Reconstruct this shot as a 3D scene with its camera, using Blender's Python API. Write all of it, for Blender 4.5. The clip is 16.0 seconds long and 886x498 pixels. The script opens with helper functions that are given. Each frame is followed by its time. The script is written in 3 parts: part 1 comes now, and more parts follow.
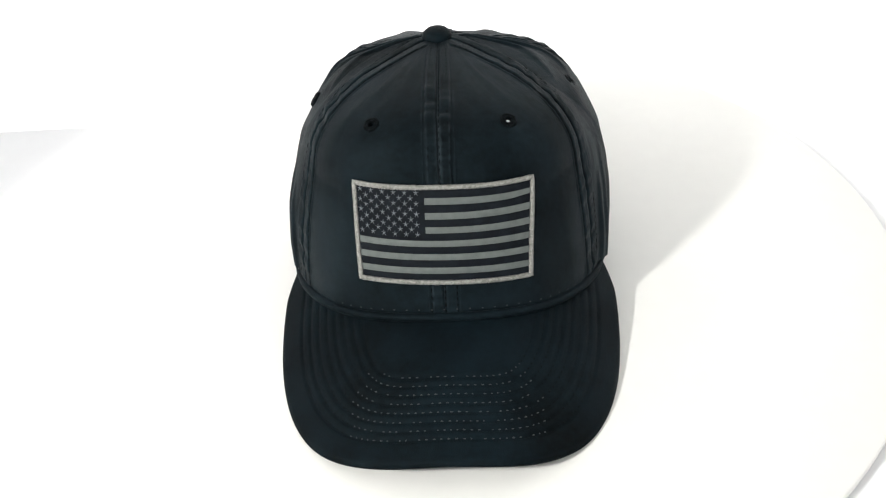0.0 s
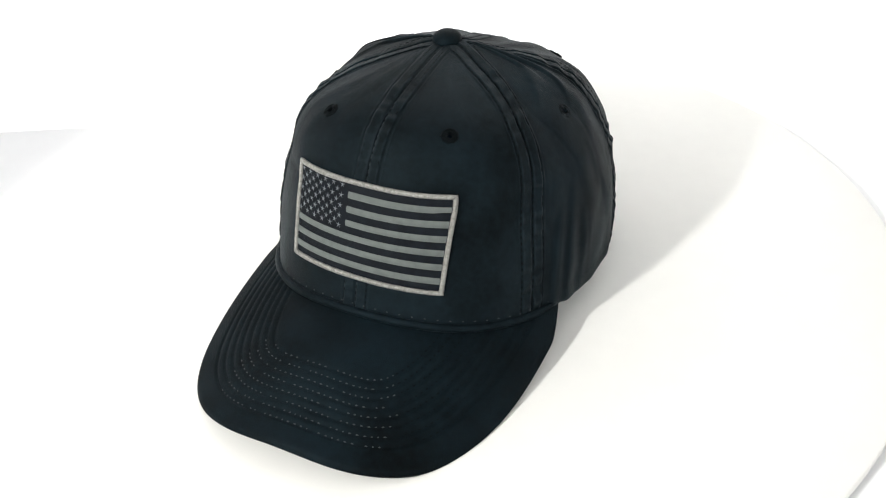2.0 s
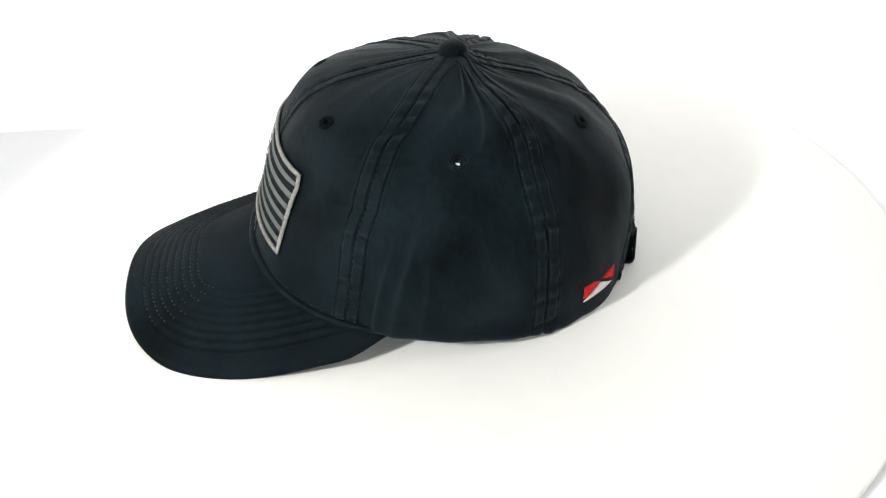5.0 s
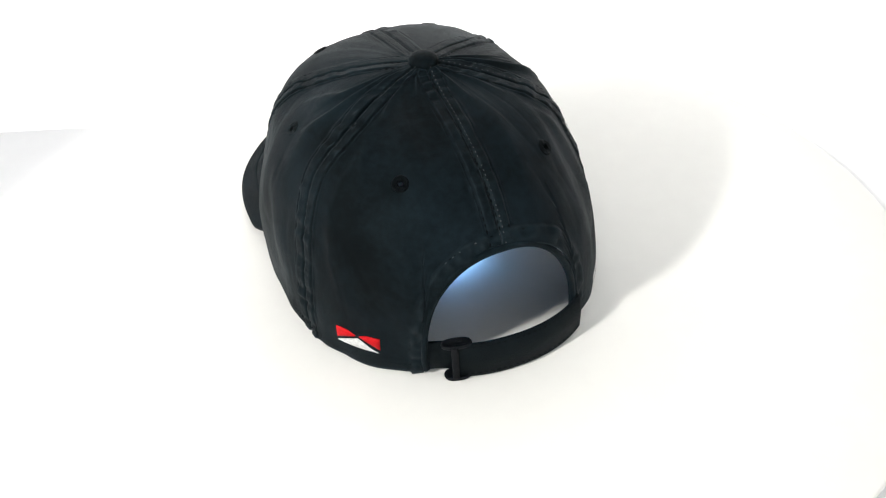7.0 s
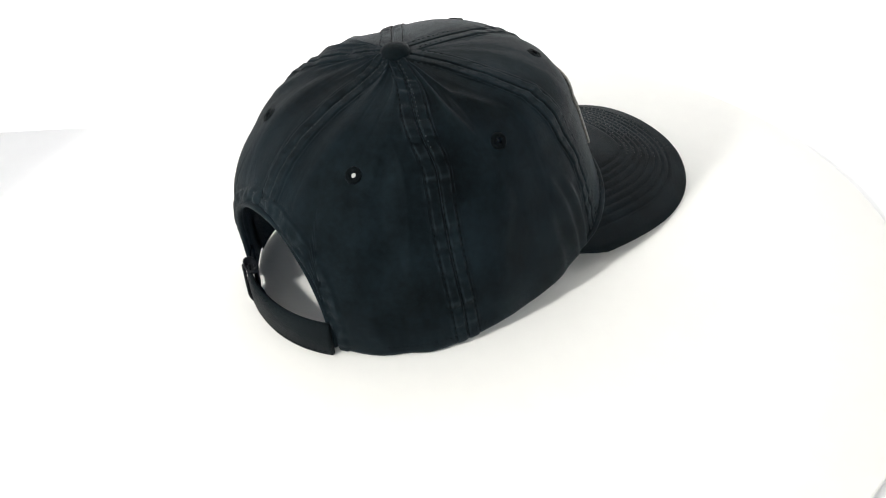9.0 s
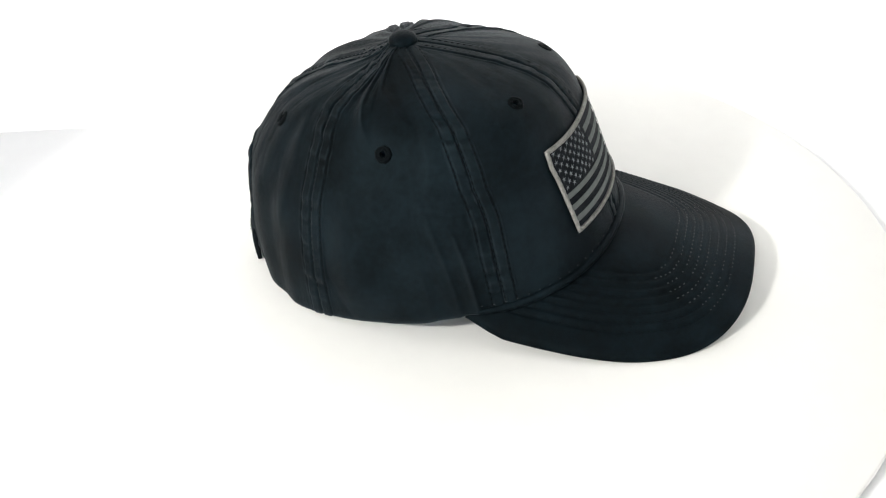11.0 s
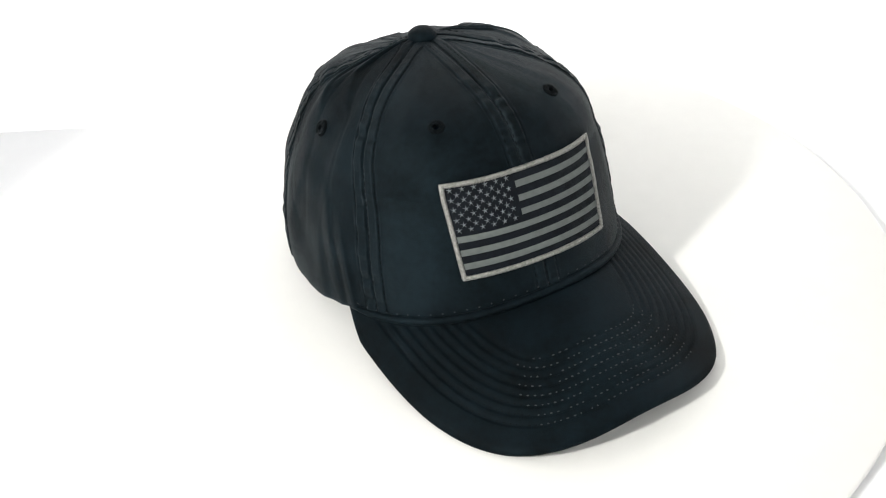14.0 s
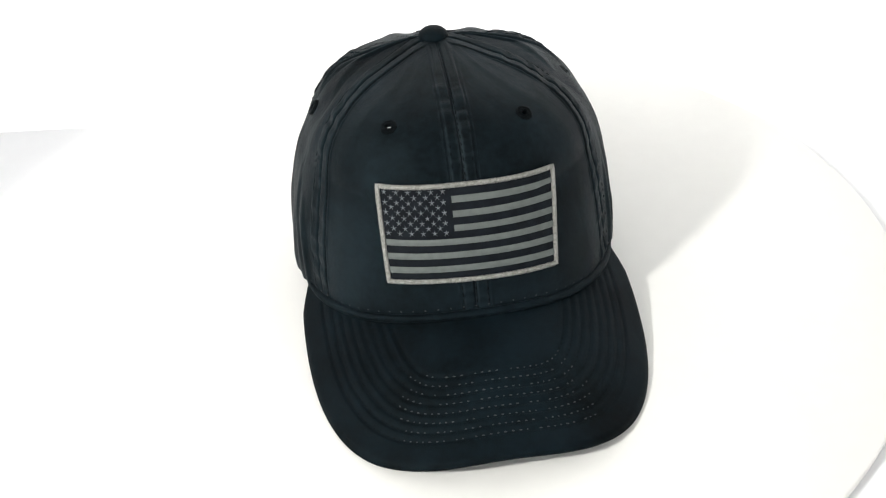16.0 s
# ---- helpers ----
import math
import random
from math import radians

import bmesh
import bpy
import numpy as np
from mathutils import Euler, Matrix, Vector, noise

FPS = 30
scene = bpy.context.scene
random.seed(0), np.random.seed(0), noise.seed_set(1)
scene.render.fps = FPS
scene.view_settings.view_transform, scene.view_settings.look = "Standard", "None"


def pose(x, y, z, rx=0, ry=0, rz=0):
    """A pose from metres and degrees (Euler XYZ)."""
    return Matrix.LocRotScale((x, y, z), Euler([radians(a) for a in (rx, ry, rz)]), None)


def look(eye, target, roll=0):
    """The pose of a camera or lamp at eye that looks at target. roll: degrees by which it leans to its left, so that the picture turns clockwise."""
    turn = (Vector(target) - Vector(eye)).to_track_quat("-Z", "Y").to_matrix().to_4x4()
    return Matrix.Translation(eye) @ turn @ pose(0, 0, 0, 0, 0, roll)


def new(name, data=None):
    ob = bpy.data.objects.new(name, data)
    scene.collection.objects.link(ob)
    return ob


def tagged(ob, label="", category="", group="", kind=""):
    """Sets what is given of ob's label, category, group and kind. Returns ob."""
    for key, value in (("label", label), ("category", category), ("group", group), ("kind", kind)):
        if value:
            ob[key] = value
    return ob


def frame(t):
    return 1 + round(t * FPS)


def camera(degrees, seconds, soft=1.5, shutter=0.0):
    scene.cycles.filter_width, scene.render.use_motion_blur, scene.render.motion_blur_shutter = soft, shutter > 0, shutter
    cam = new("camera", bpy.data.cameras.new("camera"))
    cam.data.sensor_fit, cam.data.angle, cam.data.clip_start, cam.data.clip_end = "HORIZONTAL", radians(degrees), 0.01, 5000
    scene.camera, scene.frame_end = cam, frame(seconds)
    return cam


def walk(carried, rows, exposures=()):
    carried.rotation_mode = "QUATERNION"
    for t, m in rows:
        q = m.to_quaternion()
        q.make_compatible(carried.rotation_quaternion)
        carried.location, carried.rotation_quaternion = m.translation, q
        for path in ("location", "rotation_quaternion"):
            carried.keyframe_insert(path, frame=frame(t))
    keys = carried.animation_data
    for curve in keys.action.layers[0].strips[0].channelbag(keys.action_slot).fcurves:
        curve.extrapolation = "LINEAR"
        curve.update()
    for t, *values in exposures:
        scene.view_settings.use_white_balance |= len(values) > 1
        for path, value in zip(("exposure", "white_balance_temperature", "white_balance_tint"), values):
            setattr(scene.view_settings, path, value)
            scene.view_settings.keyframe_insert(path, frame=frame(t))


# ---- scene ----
cam = camera(50.0, 16.0, 1.1)
CAM = pose(0, -0.43, 0.32) @ pose(0, 0, 0, 0, 0, -0.30) @ pose(0, 0, 0, 53.14) @ pose(0, 0, 0, 0, 0, -4.01)
walk(cam, [(0, CAM), (16, CAM)])

# turn of the turntable, degrees, at each half second
TURN = [(0, 0), (0.5, -6.1), (1, -12.56), (1.5, -19.23), (2, -25.9), (2.5, -32.71), (3, -39.43), (3.5, -46.65),
        (4, -55.2), (4.5, -66.5), (5, -80.8), (5.5, -98.0),
        (6, -116.59), (6.5, -135.41), (7, -155.48), (7.5, -175.19), (8, -194.01), (8.5, -212.87), (9, -230.16), (9.5, -247.0),
        (10, -262.2), (10.5, -275.2), (11, -286.3), (11.5, -295.6),
        (12, -303.56), (12.5, -309.96), (13, -316.37), (13.5, -322.9), (14, -329.08), (14.5, -334.99), (15, -340.61), (15.5, -346.04), (16, -351.25)]

# ---- light ----
world = bpy.data.worlds.new("room_air")
scene.world = world
world.use_nodes = True
world.node_tree.nodes["Background"].inputs[0].default_value = (0.9, 0.95, 1.0, 1)
world.node_tree.nodes["Background"].inputs[1].default_value = 0.3
scene.view_settings.exposure = 0.0


def area_lamp(name, eye, target, size, power, colour):
    data = bpy.data.lights.new(name, "AREA")
    data.shape, data.size, data.energy, data.color = "DISK", size, power, colour
    lamp = new(name, data)
    lamp.matrix_world = look(eye, target)
    return lamp


area_lamp("key_lamp", (-0.640, -0.577, 0.602), (0, 0, 0.03), 0.08, 10.0, (1.0, 0.988, 0.960))
# unseen source added behind the backdrop to whiten it and the rear board
area_lamp("backdrop_fill", (0.15, 1.05, 0.15), (0.15, 0, 0.05), 1.2, 22.5, (1.0, 0.995, 0.978))
# weak fill from overhead, added for ambient level; no fitting is seen
area_lamp("overhead_fill", (-0.1, -0.35, 1.85), (-0.1, -0.1, 0), 1.2, 0.6, (1.0, 0.995, 0.965))
# added low fill from the front, no window or fitting known there
area_lamp("front_fill", (-0.25, -1.9, 0.45), (-0.05, 0, 0.08), 1.2, 11, (0.95, 0.98, 1.0))


# ---- materials ----
def material(name, colour, rough, spread=0.0, scale=40.0, bump=0.0, bump_scale=900.0, metal=0.0, sheen=0.0, fine=0.0, specular=0.5):
    """colour, mottled by spread at the given scale (per metre), with fine relief."""
    m = bpy.data.materials.new(name)
    m.use_nodes = True
    n, link = m.node_tree.nodes, m.node_tree.links.new
    b = n["Principled BSDF"]
    b.inputs["Roughness"].default_value, b.inputs["Metallic"].default_value = rough, metal
    b.inputs["Specular IOR Level"].default_value = specular
    if specular < 0.1:
        b.inputs["Specular Tint"].default_value = (0.78, 0.96, 1.0, 1)
    if sheen:
        b.inputs["Sheen Weight"].default_value, b.inputs["Sheen Roughness"].default_value = sheen, 0.4
    at = n.new("ShaderNodeTexCoord").outputs["Object"]
    if spread:
        big, small = n.new("ShaderNodeTexNoise"), n.new("ShaderNodeTexNoise")
        big.inputs["Scale"].default_value, big.inputs["Detail"].default_value = scale, 5
        small.inputs["Scale"].default_value, small.inputs["Detail"].default_value = scale * 14, 3
        link(at, big.inputs["Vector"]), link(at, small.inputs["Vector"])
        mix = n.new("ShaderNodeMix")
        mix.inputs[0].default_value = 0.5 if fine else 0.3
        link(big.outputs["Fac"], mix.inputs[2]), link(small.outputs["Fac"], mix.inputs[3])
        ramp = n.new("ShaderNodeValToRGB")
        ramp.color_ramp.elements[0].position, ramp.color_ramp.elements[1].position = 0.36, 0.66
        for e, k in zip(ramp.color_ramp.elements, (1 - spread, 1 + spread)):
            e.color = (*(min(1, c * k) for c in colour), 1)
        link(mix.outputs[0], ramp.inputs[0]), link(ramp.outputs[0], b.inputs["Base Color"])
        rr = n.new("ShaderNodeMapRange")
        rr.inputs[3].default_value, rr.inputs[4].default_value = min(1, rough + 0.16), max(0.05, rough - 0.12)
        link(big.outputs["Fac"], rr.inputs[0]), link(rr.outputs[0], b.inputs["Roughness"])
    else:
        b.inputs["Base Color"].default_value = (*colour, 1)
    if bump:
        grain, relief = n.new("ShaderNodeTexNoise"), n.new("ShaderNodeBump")
        grain.inputs["Scale"].default_value, grain.inputs["Detail"].default_value = bump_scale, 4
        relief.inputs["Strength"].default_value, relief.inputs["Distance"].default_value = bump, 0.0006
        link(at, grain.inputs["Vector"]), link(grain.outputs["Fac"], relief.inputs["Height"])
        link(relief.outputs[0], b.inputs["Normal"])
    return m


def worn_cloth(name, colour, specular):
    """Washed cotton, paler where raised edges have been rubbed."""
    m = material(name, colour, 0.54, 0.9, 24, 0.35, 2600, specular=specular, sheen=0.02)
    m.node_tree.nodes["Principled BSDF"].inputs["Sheen Tint"].default_value = (0.75, 0.93, 1.0, 1)
    m.node_tree.nodes["Principled BSDF"].inputs["Specular Tint"].default_value = (0.62, 0.88, 1.0, 1)
    n, link = m.node_tree.nodes, m.node_tree.links.new
    mix, at, rub = n.new("ShaderNodeMix"), n.new("ShaderNodeNewGeometry"), n.new("ShaderNodeMapRange")
    mix.data_type = "RGBA"
    rub.inputs[1].default_value, rub.inputs[2].default_value, rub.inputs[4].default_value = 0.505, 0.56, 0.8
    link(at.outputs["Pointiness"], rub.inputs[0])
    link(rub.outputs[0], mix.inputs[0])
    link(n["Color Ramp"].outputs[0], mix.inputs[6])
    mix.inputs[7].default_value = (0.017, 0.023, 0.0265, 1)
    link(mix.outputs[2], n["Principled BSDF"].inputs["Base Color"])
    return m


CLOTH = worn_cloth("washed_black_cotton", (0.0029, 0.0053, 0.0069), 0.07)
# a touch lighter and shinier than the other panels
FRONT_CLOTH = worn_cloth("front_black_cotton", (0.0030, 0.0054, 0.0070), 0.09)
BRIM_CLOTH = material("black_brim_cotton", (0.0020, 0.0044, 0.0061), 0.6, 0.85, 24, 0.4, 2200, specular=0.07)
THREAD = material("black_thread", (0.0010, 0.0016, 0.0020), 0.6, specular=0.05)
EYELET_THREAD = material("black_eyelet_thread", (0.0016, 0.0024, 0.0030), 0.6, 0.5, 900, 0.8, 2500, specular=0.06)
# black thread where it glints: the sheen is put into a paler colour
GLINT_THREAD = material("black_thread_glint", (0.016, 0.019, 0.021), 0.3, 0.9, 700, specular=0.45)
WEB = material("black_webbing", (0.0030, 0.0048, 0.0060), 0.55, 0.3, 60, 0.6, 2200, specular=0.08)
BUCKLE = material("black_buckle_metal", (0.003, 0.004, 0.0055), 0.55, specular=0.12)
FIELD = material("black_patch_twill", (0.0030, 0.0048, 0.0075), 0.7, 0.3, 200, 0.5, 2500, specular=0.14)
STRIPE = material("grey_patch_weave", (0.108, 0.120, 0.114), 0.75, 0.10, 300, 0.6, 2600, specular=0.25)
STAR = material("grey_star_thread", (0.17, 0.188, 0.198), 0.7, 0.2, 900, 0.6, 2600, specular=0.25)
SILVER = material("silver_merrow_thread", (0.250, 0.246, 0.226), 0.5, 0.55, 800, 0.9, 1800, specular=0.4, fine=1)
RED = material("red_embroidery", (0.46, 0.003, 0.006), 0.6, 0.15, 500, 0.8, 1800, specular=0.15)
WHITE_THREAD = material("white_embroidery", (0.55, 0.55, 0.54), 0.6, 0.2, 700, 0.8, 1800)
LED_BODY = material("white_led_housing", (0.7, 0.72, 0.75), 0.35, 0.03, 50)
LED_GLOW = material("led_lens", (0.8, 0.85, 0.9), 0.3)
LED_GLOW.node_tree.nodes["Principled BSDF"].inputs["Emission Color"].default_value = (0.24, 0.52, 1.0, 1)
LED_GLOW.node_tree.nodes["Principled BSDF"].inputs["Emission Strength"].default_value = 40
DISC = material("matt_white_board", (0.800, 0.793, 0.759), 0.55, 0.02, 6, 0.05, 400, specular=0.3)
BOARD = material("white_card", (0.88, 0.88, 0.885), 0.7, 0.02, 5, 0.05, 300, specular=0.2)
TENT = material("translucent_white_fabric", (0.86, 0.86, 0.87), 0.8, 0.02, 5, 0.05, 300, specular=0.1)
tent_nodes = TENT.node_tree.nodes
tent_mix, tent_glow = tent_nodes.new("ShaderNodeMixShader"), tent_nodes.new("ShaderNodeBsdfTranslucent")
tent_glow.inputs["Color"].default_value = (0.86, 0.86, 0.87, 1)
tent_mix.inputs[0].default_value = 0.5
TENT.node_tree.links.new(tent_nodes["Principled BSDF"].outputs[0], tent_mix.inputs[1])
TENT.node_tree.links.new(tent_glow.outputs[0], tent_mix.inputs[2])
TENT.node_tree.links.new(tent_mix.outputs[0], tent_nodes["Material Output"].inputs["Surface"])
WALL = material("white_room_paint", (0.80, 0.80, 0.79), 0.8, 0.03, 3, 0.1, 120, specular=0.2)


# ---- mesh helpers ----
def mesh_object(name, verts, faces, mat, parent=None, label="", smooth=True):
    data = bpy.data.meshes.new(name)
    data.from_pydata([tuple(v) for v in verts], [], [tuple(f) for f in faces])
    data.materials.append(mat)
    if smooth:
        data.polygons.foreach_set("use_smooth", [True] * len(data.polygons))
    data.update()
    ob = new(name, data)
    ob.parent = parent
    return tagged(ob, label)


def grid_faces(rows, cols, closed=False):
    last = cols if closed else cols - 1
    return [(r * cols + c, r * cols + (c + 1) % cols, (r + 1) * cols + (c + 1) % cols, (r + 1) * cols + c)
            for r in range(rows - 1) for c in range(last)]


def box(bm, lo, hi, bevel=0.0):
    made = bmesh.ops.create_cube(bm, size=1)
    for v in made["verts"]:
        v.co = Vector([lo[i] + (v.co[i] + 0.5) * (hi[i] - lo[i]) for i in range(3)])
    if bevel:
        edges = {e for v in made["verts"] for e in v.link_edges}
        bmesh.ops.bevel(bm, geom=list(edges), offset=bevel, segments=3, affect="EDGES", profile=0.5)


def part(name, bm, mat, parent=None, label="", smooth=False):
    data = bpy.data.meshes.new(name)
    bm.to_mesh(data)
    bm.free()
    data.materials.append(mat)
    if smooth:
        data.polygons.foreach_set("use_smooth", [True] * len(data.polygons))
    ob = new(name, data)
    ob.parent = parent
    return tagged(ob, label)


def tube(name, points, radius, mat, parent, label="", sides=10, closed=False, up=None, flat=1.0):
    """A tube along points; up gives each point's normal, flat squeezes it along that normal."""
    pts = np.array(points, float)
    n = len(pts)
    tangent = np.roll(pts, -1, 0) - np.roll(pts, 1, 0) if closed else np.gradient(pts, axis=0)
    tangent /= np.linalg.norm(tangent, axis=1)[:, None] + 1e-12
    up = np.tile((0, 0, 1.0), (n, 1)) if up is None else np.array(up, float)
    side = np.cross(tangent, up)
    side /= np.linalg.norm(side, axis=1)[:, None] + 1e-12
    top = np.cross(side, tangent)
    rad = np.broadcast_to(np.asarray(radius, float), (n,))
    verts = []
    for i in range(n):
        for k in range(sides):
            a = 2 * math.pi * k / sides
            verts.append(pts[i] + rad[i] * (math.cos(a) * side[i] + flat * math.sin(a) * top[i]))
    faces = grid_faces(n, sides, True)
    if closed:
        faces += [((n - 1) * sides + k, (n - 1) * sides + (k + 1) % sides, (k + 1) % sides, k) for k in range(sides)]
    else:
        faces += [tuple(range(sides))[::-1], tuple((n - 1) * sides + k for k in range(sides))]
    return mesh_object(name, verts, faces, mat, parent, label)


def stitch_row(points, normals, parent, mat, length=0.0021, gap=0.0010, width=0.00032, label="", jitter=0.15, kept=1.0):
    """One row of sewn stitches along a line of points."""
    pts, nor = np.array(points, float), np.array(normals, float)
    step = np.r_[0, np.cumsum(np.linalg.norm(np.diff(pts, axis=0), axis=1))]
    verts, faces, s = [], [], 0.0
    rng = random.Random(int(abs(pts[0] @ np.array((7919.0, 104729.0, 1299709.0))) * 10) + len(pts))
    while s + length < step[-1]:
        size = length * (1 + rng.uniform(-jitter, jitter))
        if rng.random() > kept:
            s += size + gap
            continue
        a, m, b = [np.array([np.interp(s + size * f, step, pts[:, k]) for k in range(3)]) for f in (0, 0.5, 1)]
        n = np.array([np.interp(s + size / 2, step, nor[:, k]) for k in range(3)])
        n /= np.linalg.norm(n) + 1e-12
        side = np.cross(b - a, n)
        side *= width / (np.linalg.norm(side) + 1e-12)
        i = len(verts)
        verts += [a - n * 0.0001, m * 0.6 + a * 0.4 + side, m * 0.6 + a * 0.4 + n * width, m * 0.6 + a * 0.4 - side,
                  m * 0.6 + b * 0.4 + side, m * 0.6 + b * 0.4 + n * width, m * 0.6 + b * 0.4 - side, b - n * 0.0001]
        faces += [(i, i + 1, i + 2), (i, i + 2, i + 3), (i + 1, i + 4, i + 5, i + 2), (i + 2, i + 5, i + 6, i + 3), (i + 4, i + 7, i + 5), (i + 5, i + 7, i + 6)]
        s += size + gap
    return mesh_object("stitching", verts, faces, mat, parent, label)


# ---- room, table, backdrop ----
TABLE = -0.006
bm = bmesh.new()
box(bm, (-0.95, -0.95, TABLE - 0.03), (0.95, 0.30, TABLE))
tagged(part("tabletop", bm, BOARD), "plain white card tabletop under the turntable", "table", kind="structure")
# one thin sheet of fabric, so that the lamp behind shines through it once
sheet = []
for x in np.linspace(-0.95, 0.95, 96):
    f = min(1, max(0, (x + 0.225) / 0.13))
    f = f * f * (3 - 2 * f)
    sheet.append((x, (0.1833 - 0.046 * (x + 0.3097)) * (1 - f) + 0.272 * f))
tagged(mesh_object("backdrop", [(x, y, z) for z in (TABLE, 0.05, 0.3, 0.75) for x, y in sheet], grid_faces(4, 96), TENT),
       "plain white light-tent fabric hanging behind the turntable", "backdrop", kind="structure")
for name, lo, hi in (("floor", (-1.8, -2.0, -0.85), (1.8, 1.4, -0.80)), ("ceiling", (-1.8, -2.0, 1.95), (1.8, 1.4, 2.0)),
                     ("wall_north", (-1.8, 1.4, -0.85), (1.8, 1.5, 2.0)), ("wall_south", (-1.8, -2.1, -0.85), (1.8, -2.0, 2.0)),
                     ("wall_west", (-1.9, -2.1, -0.85), (-1.8, 1.5, 2.0)), ("wall_east", (1.8, -2.1, -0.85), (1.9, 1.5, 2.0))):
    bm = bmesh.new()
    box(bm, lo, hi)
    tagged(part(name, bm, WALL), "plain white painted room surface", name.split("_")[0], kind="structure")
# unseen sheet, added to keep the key lamp off the table's left corner
tagged(mesh_object("shade_sheet_left", [(-0.42, y, z) for z in (TABLE, 0.05, 0.3, 0.75) for y in (-0.18, 0.0, 0.12, 0.185)], grid_faces(4, 4), TENT),
       "unseen white fabric sheet added to shade the left of the table", "wall", kind="structure")
# reflector added out of view, bounces key light onto the cap's right
bm = bmesh.new()
box(bm, (0.50, -0.75, TABLE), (0.506, 0.268, 0.75))
tagged(part("bounce_panel", bm, BOARD), "unseen white panel added to bounce fill from the right", "wall", kind="structure")
# table legs, out of sight below the top
for x, y in ((-0.85, -0.85), (0.85, -0.85), (-0.85, 0.2), (0.85, 0.2)):
    bm = bmesh.new()
    box(bm, (x - 0.03, y - 0.03, -0.80), (x + 0.03, y + 0.03, TABLE - 0.03), 0.003)
    tagged(part("table_support", bm, BOARD), "white table support post", "table", kind="structure")


# ---- turntable ----
def lathe(name, profile, mat, parent, sides=128, label=""):
    verts = [(r * math.cos(2 * math.pi * k / sides), r * math.sin(2 * math.pi * k / sides), z) for r, z in profile for k in range(sides)]
    faces = grid_faces(len(profile), sides, True) + [tuple(range(sides))[::-1], tuple((len(profile) - 1) * sides + k for k in range(sides))]
    ob = mesh_object(name, verts, faces, mat, parent, label)
    return ob


turntable = tagged(new("turntable"), "round matt white turntable carrying the cap", "turntable")
plate = lathe("plate", [(0.2480, -0.005), (0.2500, -0.0047), (0.2505, -0.004), (0.2505, -0.0015), (0.2503, -0.0005), (0.2496, 0.0), (0.18, 0.0), (0.06, 0.0)], DISC, turntable, 192)
plate.location = (-0.0031, 0.0033, 0)
lathe("base", [(0.105, TABLE), (0.11, TABLE + 0.0002), (0.11, -0.0053), (0.10, -0.005)], DISC, turntable, 96)


# ---- the cap: shape, in metres, front towards -y, in its own space ----
NODES = np.array([  # height, half width, front, rear
    (-0.5, 8.35, -10.4, 9.7), (2.0, 8.40, -10.1, 10.0), (4.0, 8.25, -9.45, 10.1), (6.0, 7.90, -8.7, 9.85), (8.0, 7.2, -7.95, 8.8),
    (9.5, 6.35, -7.1, 7.25), (10.6, 5.15, -6.1, 5.05), (11.25, 3.8, -4.8, 3.15), (11.68, 2.4, -2.9, 2.25), (11.98, 1.1, -0.3, 1.9), (12.04, 0.0, 1.3, 1.3)]) / 100
KNOT = np.r_[0, np.cumsum(np.hypot(np.diff(NODES[:, 0]), np.diff(NODES[:, 1] + (NODES[:, 3] - NODES[:, 2]) / 2) / 2))]
KNOT /= KNOT[-1]
SLOPE = np.gradient(NODES, KNOT, axis=0)
TWO_PI = 2 * math.pi


def profile(u):
    """Half width, front, rear and height at the share u of the way from hem to button."""
    u = np.clip(u, 0, 1)
    i = np.clip(np.searchsorted(KNOT, u, side="right") - 1, 0, len(KNOT) - 2)
    step = KNOT[i + 1] - KNOT[i]
    f = ((u - KNOT[i]) / step)[..., None]
    s = step[..., None]
    return ((2 * f**3 - 3 * f**2 + 1) * NODES[i] + (f**3 - 2 * f**2 + f) * s * SLOPE[i]
            + (3 * f**2 - 2 * f**3) * NODES[i + 1] + (f**3 - f**2) * s * SLOPE[i + 1])


def squareness(h, ahead):
    """How square a level cut through the crown is: 2 is an ellipse."""
    ahead_n = np.interp(h, (0.03, 0.045, 0.08, 0.104, 0.118), (2.1, 2.08, 2.1, 2.75, 2.4))
    return np.where(ahead, ahead_n, np.interp(h, (0.02, 0.08, 0.104, 0.118), (2.3, 2.25, 2.4, 2.1)))


def crown(phi, u, inset=0.0):
    """The point of the crown at the turn phi from the front (radians, + towards +x) and the share u upwards."""
    phi, u = np.broadcast_arrays(np.asarray(phi, float), np.asarray(u, float))
    p = profile(u)
    h, a, front, rear = (p[..., k] for k in range(4))
    middle = 0.003 + 0.010 * np.clip(h / 0.1204, 0, 1) ** 4
    c, s = np.cos(phi), np.sin(phi)
    e = 2 / squareness(h, c > 0)
    ry = np.where(c > 0, middle - front, rear - middle)
    x = (a - inset) * np.sign(s) * np.abs(s) ** e
    behind = (1 - c) / 2
    slack = 0.0095 * behind - 0.0032 + 0.0028 * np.clip((-c - 0.15) / 0.5, 0, 1) - 0.0012 * np.exp(-((c / 0.4) ** 2))
    x = x + np.where(s > 0, 0.0034 * np.exp(-(((h - 0.084) / 0.028) ** 2)), slack * np.exp(-(((h - 0.070) / 0.042) ** 2))) * np.abs(s)
    x = x + np.where(s > 0, 0.0020 * np.exp(-(((h - 0.045) / 0.032) ** 2)) * np.clip(0.6 + c, 0, 1), 0) * np.abs(s) ** 3
    y = middle - (ry - inset) * np.sign(c) * np.abs(c) ** e
    return np.stack([x, y, h - inset * np.clip((h - 0.05) / 0.07, 0, 1) * 0.8], -1)


